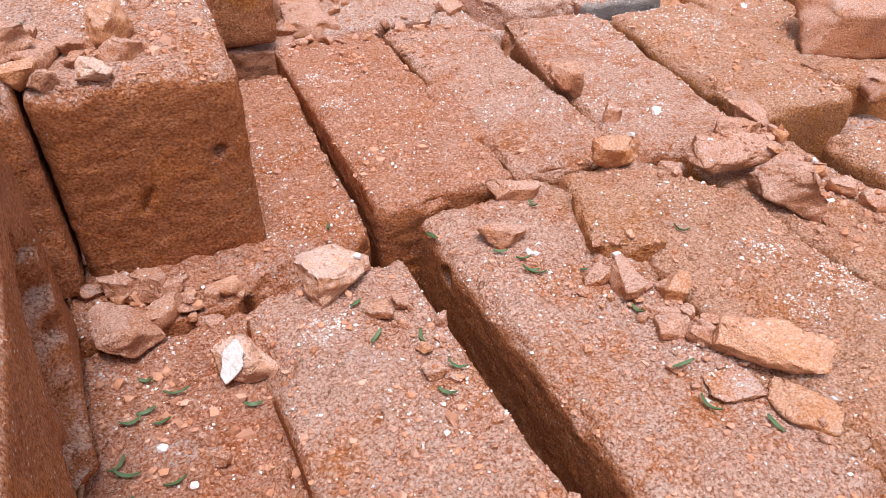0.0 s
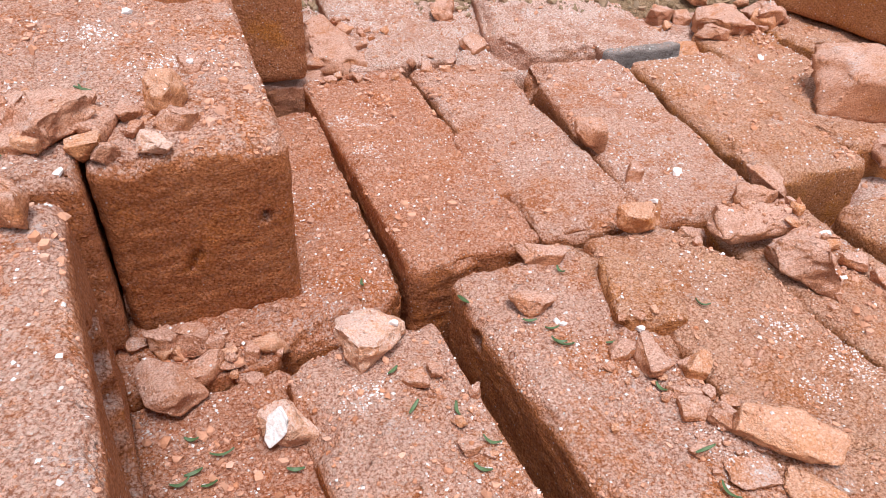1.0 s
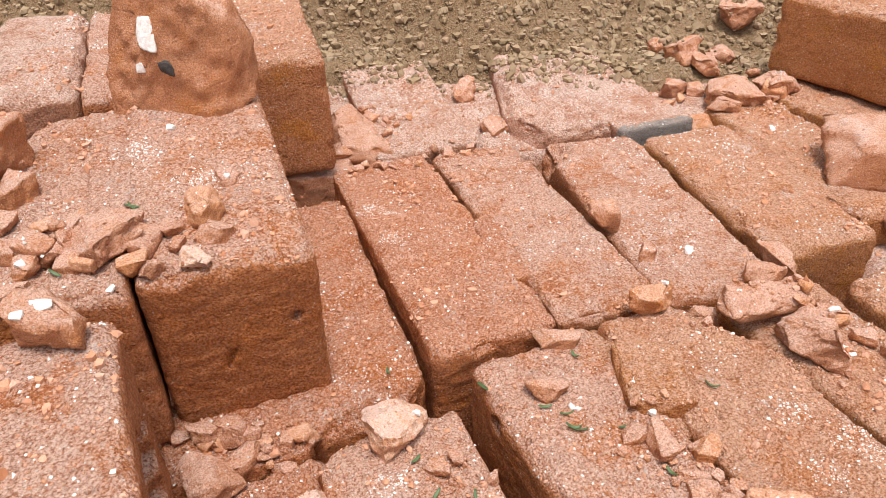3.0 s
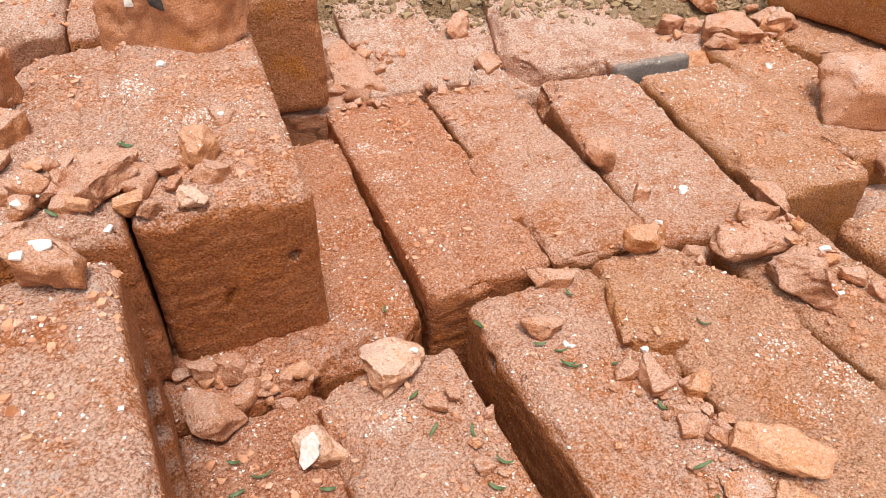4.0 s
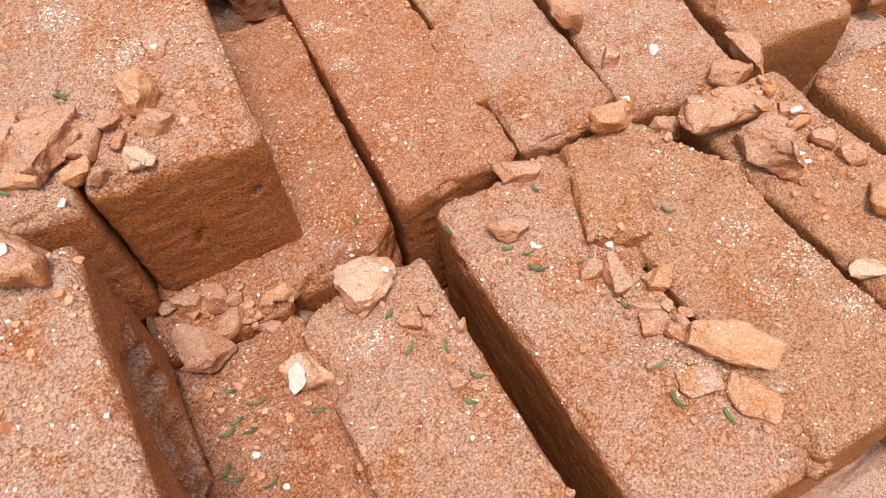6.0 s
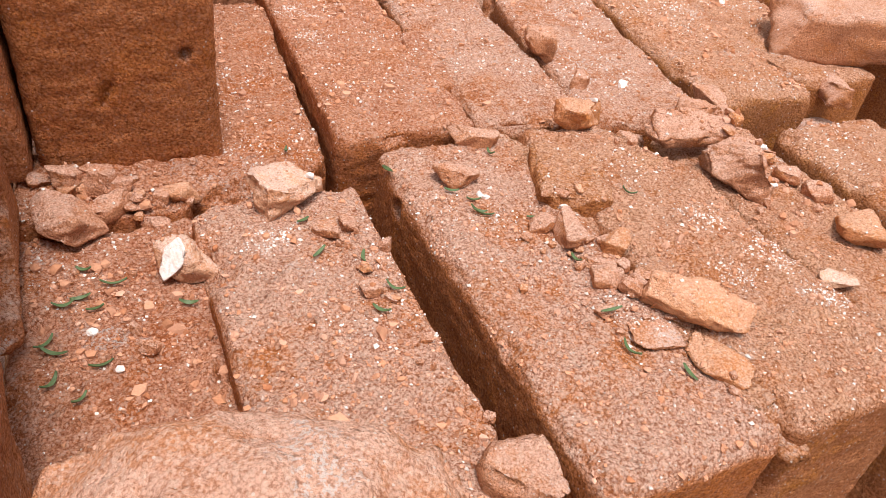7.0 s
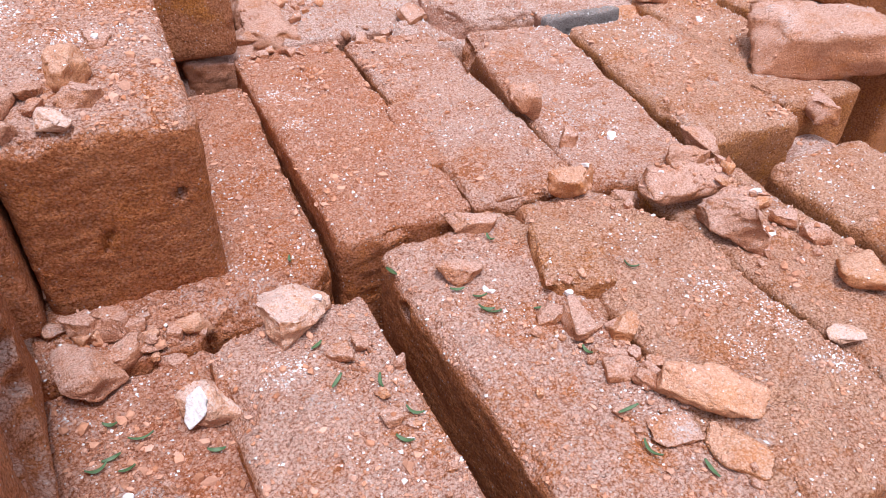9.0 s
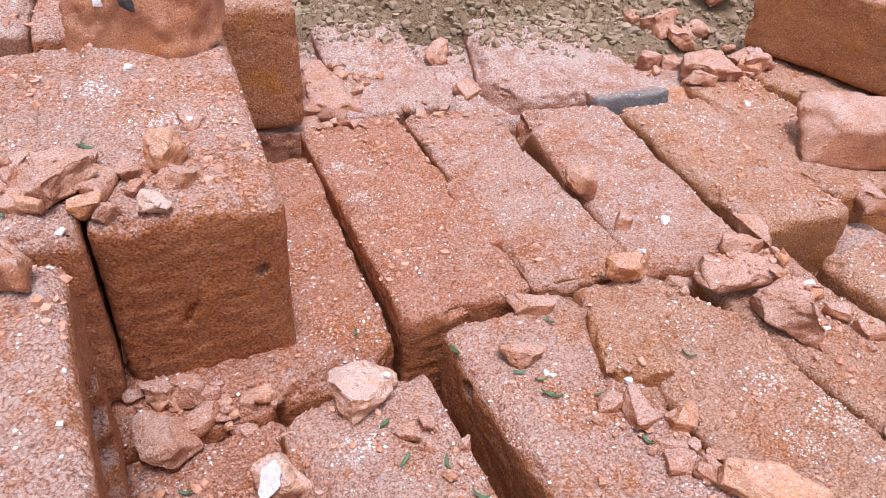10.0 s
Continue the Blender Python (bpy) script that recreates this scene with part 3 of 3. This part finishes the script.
fragment("broken_brick", 0.330, 0.520, 0.140, 0.078, 0.046, -14, clay, "flat broken brick slab with a jagged red edge", lean=-4, sink=0.0, flats=8)
fragment("broken_brick", -0.135, 0.545, 0.06, 0.07, 0.03, 10, clay, "broken brick end wedged under another brick", height=0.203)
fragment("broken_brick", -0.115, 0.59, 0.045, 0.11, 0.03, 18, clay, "crumbled broken brick beside a dusty brick")
fragment("broken_brick", 0.050, 0.110, 0.024, 0.03, 0.013, 20, clay, "small red fragment on the brick's edge")
pile(0.103, 0.213, 0.022, 0.034, 24, 0.0025, 0.009, 9)


def crust(parent, name, way, size, material, label):
    """A thin crust on the side of a piece that faces way."""
    me = parent.data
    shape = BVHTree.FromPolygons([v.co[:] for v in me.vertices], [q.vertices[:] for q in me.polygons])
    turn = parent.matrix_world.to_quaternion().inverted()
    out = turn @ Vector(way).normalized()
    place, normal, _, _ = shape.ray_cast(out * 0.5, -out)
    p, f = rocky((size[0], size[1], 0.0016), 777 + int(size[0] * 1e4), 4, 7)
    ob = new(name, mesh_of(name, p, f, material))
    ob.parent = parent
    ob.matrix_parent_inverse = Matrix()
    ob.matrix_basis = Matrix.Translation(place + normal * 0.0002) @ Vector((0, 0, 1)).rotation_difference(normal).to_matrix().to_4x4()
    tagged(ob, label)


crust(lump, "lime_crust", (-0.60, -1, 0.50), (0.013, 0.020), lime, "flaky white lime crust")
crust(lump, "lime_spot", (-0.85, -1, -0.5), (0.006, 0.006), lime, "small white lime spot")
crust(lump, "scorch_mark", (-0.05, -1, -0.42), (0.009, 0.010), char, "black scorch mark")
crust(tipped, "lime_tip", (-0.6, -0.8, 0.75), (0.015, 0.012), lime, "bright white lime tip")
crust(knob, "lime_cap", (0.1, 0.0, 1), (0.010, 0.006), lime, "white lime cap")
crust(knob, "lime_spot", (-0.5, -0.8, 0.8), (0.005, 0.004), lime, "white lime spot")

top_bed = tree_of(SUPPORT + LOOSE)


def leaf(x, y, turn):
    """A small curled leaflet."""
    leaf.count += 1
    rng = random.Random(leaf.count)
    length, wide, curl = rng.uniform(0.006, 0.010), rng.uniform(0.0005, 0.0008), rng.uniform(0.2, 1.1)
    verts, faces = [], []
    for i in range(9):
        s = i / 8
        w = wide * math.sin(math.pi * min(0.97, 0.06 + 0.92 * s)) ** 0.8
        bend = curl * (s - 0.5)
        cx, cz = length * (s - 0.5), 0.0012 + 0.0035 * (s - 0.5) ** 2 * curl * 2
        cy = 0.45 * length * bend * bend
        for k in (-1, 0, 1):
            verts.append((cx, cy + k * w, cz + 0.0006 * abs(k)))
        if i:
            a = 3 * i
            faces += [(a - 3, a, a + 1, a - 2), (a - 2, a + 1, a + 2, a - 1)]
    me = mesh_of("leaf", np.array(verts), np.array(faces), green)
    ob = new("leaf", me)
    z, normal = drop(x, y, top_bed)
    tilt = Vector((0, 0, 1)).rotation_difference(normal).to_matrix().to_4x4() if normal.z > 0.6 else Matrix()
    ob.matrix_world = Matrix.Translation((x, y, z + 0.0002)) @ tilt @ pose(0, 0, 0, rng.uniform(-12, 12), 0, turn)
    skin = ob.modifiers.new("thickness", "SOLIDIFY")
    skin.thickness = 0.0003
    return tagged(ob, "small curled green leaflet lying on brick dust", "leaf", "scattered leaflets")


leaf.count = 0
leaf(0.045, 0.300, -60)
leaf(-0.004, 0.279, -50)
leaf(0.026, 0.262, 10)
leaf(0.037, 0.258, 15)
leaf(0.038, 0.250, 5)
leaf(0.042, 0.247, 15)
leaf(-0.058, 0.296, -75)
leaf(-0.037, 0.228, 60)
leaf(-0.027, 0.208, 65)
leaf(-0.009, 0.206, -80)
leaf(0.005, 0.191, -15)
leaf(0.002, 0.178, -25)
leaf(-0.074, 0.185, 8)
leaf(-0.120, 0.199, -5)
leaf(-0.105, 0.190, 25)
leaf(-0.115, 0.183, 30)
leaf(-0.118, 0.175, 35)
leaf(-0.106, 0.176, 15)
leaf(-0.094, 0.149, 50)
leaf(-0.113, 0.153, 0)
leaf(0.082, 0.224, -60)
leaf(0.091, 0.189, 25)
leaf(0.096, 0.171, -60)
leaf(0.118, 0.163, -70)
leaf(0.113, 0.277, -15)
leaf(0.066, 0.252, 20)
leaf(-0.106, 0.137, 80)
leaf(-0.094, 0.132, 70)
leaf(-0.117, 0.157, 65)
leaf(-0.183, 0.311, 20)
leaf(-0.183, 0.310, -30)
leaf(-0.194, 0.253, -20)


def chip(x, y, size):
    chip.count += 1
    rng = random.Random(900 + chip.count)
    p, f = rocky((size, size * rng.uniform(0.6, 0.9), size * 0.55), 900 + chip.count, 4, 9)
    ob = new("lime_chip", mesh_of("lime_chip", p, f, lime, False))
    ob.matrix_world = pose(x, y, drop(x, y, top_bed)[0] + size * 0.15, 0, 0, rng.uniform(0, 180))
    return tagged(ob, "white flaky chip of lime on the brick", "chip", "white lime chips")


chip.count = 0
chip(-0.049, 0.338, 0.0066)
chip(0.080, 0.260, 0.0054)
chip(0.040, 0.265, 0.0044)
chip(0.043, 0.263, 0.0037)
chip(0.132, 0.406, 0.0074)
chip(0.202, 0.345, 0.0065)
chip(-0.087, 0.148, 0.0034)
chip(-0.103, 0.164, 0.0046)
chip(-0.168, 0.247, 0.0048)
chip(0.206, 0.347, 0.0036)
chip(0.136, 0.320, 0.0027)
chip(-0.038, 0.250, 0.0049)
chip(0.249, 0.599, 0.0078)
chip(0.104, 0.353, 0.0056)
chip(0.181, 0.631, 0.0078)
chip(-0.140, 0.334, 0.0039)
chip(-0.188, 0.389, 0.0057)
chip(-0.208, 0.252, 0.0050)
chip(-0.110, 0.252, 0.0024)
chip(-0.012, 0.036, 0.0050)


# ---- crumbs and clods, too many to count ----
GRAIN = (np.array([(1, 0, 0), (-1, 0, 0), (0, 1, 0), (0, -1, 0), (0, 0, 1), (0, 0, -1)], float),
         np.array([(0, 2, 4), (2, 1, 4), (1, 3, 4), (3, 0, 4), (2, 0, 5), (1, 2, 5), (3, 1, 5), (0, 3, 5)]))


def scatter(name, label, count, area, sizes, material, keep, level=1, seed=1, sink=0.2, steep=0.45, onto=0.15):
    rng = np.random.default_rng(seed)
    v, f = BALL[level] if level else GRAIN
    xs, ys = rng.uniform(area[0], area[1], count), rng.uniform(area[2], area[3], count)
    hold = rng.random(count) < keep(xs, ys)
    down, places = Vector((0, 0, -1)), []
    for x, y in zip(xs[hold].tolist(), ys[hold].tolist()):
        place, normal, _, _ = top_bed.ray_cast(Vector((x, y, 2)), down)
        if place is None or normal.z < steep or place.z < 0.12:
            continue
        if place.z < drop(x, y)[0] + 0.002 or rng.random() < onto:
            places.append(place[:])
    places = np.array(places)
    k = len(places)
    s = sizes[0] * (sizes[1] / sizes[0]) ** (rng.random(k) ** sizes[2])
    p = v[None] * (1 + (0.28 if level < 2 else 0.13) * rng.normal(size=(k, len(v), 1))) * (s / 2)[:, None, None] * rng.uniform(0.6, 1.25, (k, 1, 3))
    a = rng.uniform(0, 6.28, (k, 1))
    p = np.stack([p[..., 0] * np.cos(a) - p[..., 1] * np.sin(a), p[..., 0] * np.sin(a) + p[..., 1] * np.cos(a), p[..., 2]], -1)
    p += places[:, None]
    p[..., 2] += (s * (0.5 - sink) * 0.6)[:, None]
    faces = f[None] + (np.arange(k) * len(v))[:, None, None]
    ob = new(name, mesh_of(name, p.reshape(-1, 3), faces.reshape(-1, 3), material, False))
    return tagged(ob, label, "debris", kind="stuff")


def patchy(xs, ys, scale, lo, hi, seed):
    q = np.stack([xs, ys, 0 * xs], 1)
    return np.clip((0.65 * jumble(q / scale, seed) + 0.35 * jumble(q * 2.7 / scale, seed + 1) - lo) / (hi - lo), 0, 1)


def spots(xs, ys, *places):
    """High near the given places (x, y, radius)."""
    return np.maximum.reduce([np.exp(-((xs - a) ** 2 + (ys - b) ** 2) / (r * r)) for a, b, r in places])


WORK = (-0.36, 0.36, 0.06, 0.72)
scatter("brick_sand", "sandy brick grit covering the bricks", 100000, (-0.34, 0.36, 0.08, 0.66), (0.0005, 0.0012, 1.6), crumb_clay,
        lambda x, y: 0.45 + 0.55 * patchy(x, y, 0.04, -0.4, 0.4, 21), level=0, seed=4, sink=0.25, steep=0.3)
scatter("brick_crumbs", "fine red brick crumbs strewn over the bricks", 36000, WORK, (0.0009, 0.0029, 2.8), crumb_clay,
        lambda x, y: 0.15 + 0.85 * patchy(x, y, 0.05, -0.25, 0.45, 41), seed=5)
scatter("coarse_crumbs", "coarse red brick crumbs gathered in patches", 8000, WORK, (0.0018, 0.0055, 2.6), crumb_clay,
        lambda x, y: patchy(x, y, 0.06, 0.0, 0.5, 61), level=1, seed=6, sink=0.3)
scatter("lime_crumbs", "tiny white lime crumbs on the bricks", 40000, WORK, (0.0007, 0.0022, 2.2), crumb_lime,
        lambda x, y: 0.14 + 0.8 * patchy(x, y, 0.06, 0.0, 0.5, 81), level=0, seed=7)
scatter("lime_dust", "white lime dust rubbed onto the bricks", 170000, (-0.24, 0.24, 0.16, 0.48), (0.0006, 0.0017, 1.6), crumb_lime,
        lambda x, y: 0.55 * spots(x, y, (-0.084, 0.458, 0.009), (-0.074, 0.452, 0.007), (-0.066, 0.418, 0.010), (-0.052, 0.213, 0.009), (-0.045, 0.217, 0.007), (0.106, 0.186, 0.008), (0.175, 0.245, 0.012), (0.190, 0.215, 0.012), (0.150, 0.265, 0.010), (0.155, 0.225, 0.009), (-0.20, 0.36, 0.015), (-0.155, 0.335, 0.012)) ** 1.5, level=0, seed=12, sink=0.35)
scatter("clay_rubble", "small clay rubble heaped beside larger pieces", 9000, WORK, (0.0020, 0.0070, 2.2), clay,
        lambda x, y: 0.8 * spots(x, y, (-0.005, 0.212, 0.014), (0.018, 0.165, 0.016), (0.035, 0.135, 0.012), (0.062, 0.250, 0.014), (0.092, 0.212, 0.014), (0.100, 0.200, 0.010), (-0.110, 0.190, 0.016), (-0.085, 0.165, 0.014), (-0.120, 0.245, 0.022), (-0.140, 0.255, 0.018), (-0.105, 0.262, 0.014), (-0.150, 0.290, 0.016), (-0.190, 0.275, 0.020), (0.180, 0.345, 0.022), (0.200, 0.315, 0.018), (0.06, 0.315, 0.014), (0.12, 0.34, 0.014), (0.135, 0.15, 0.012), (0.26, 0.66, 0.03), (-0.1, 0.62, 0.02), (0.02, 0.58, 0.02)) ** 1.3, level=2, seed=13)
scatter("soil_clods", "loose brown clods of soil", 33000, (-0.6, 0.65, 0.60, 1.15), (0.002, 0.011, 2.0), crumb_soil,
        lambda x, y: np.clip((y - 0.66 - 0.05 * patchy(x, y, 0.1, -1, 1, 5)) / 0.06, 0.0, 1), seed=8)
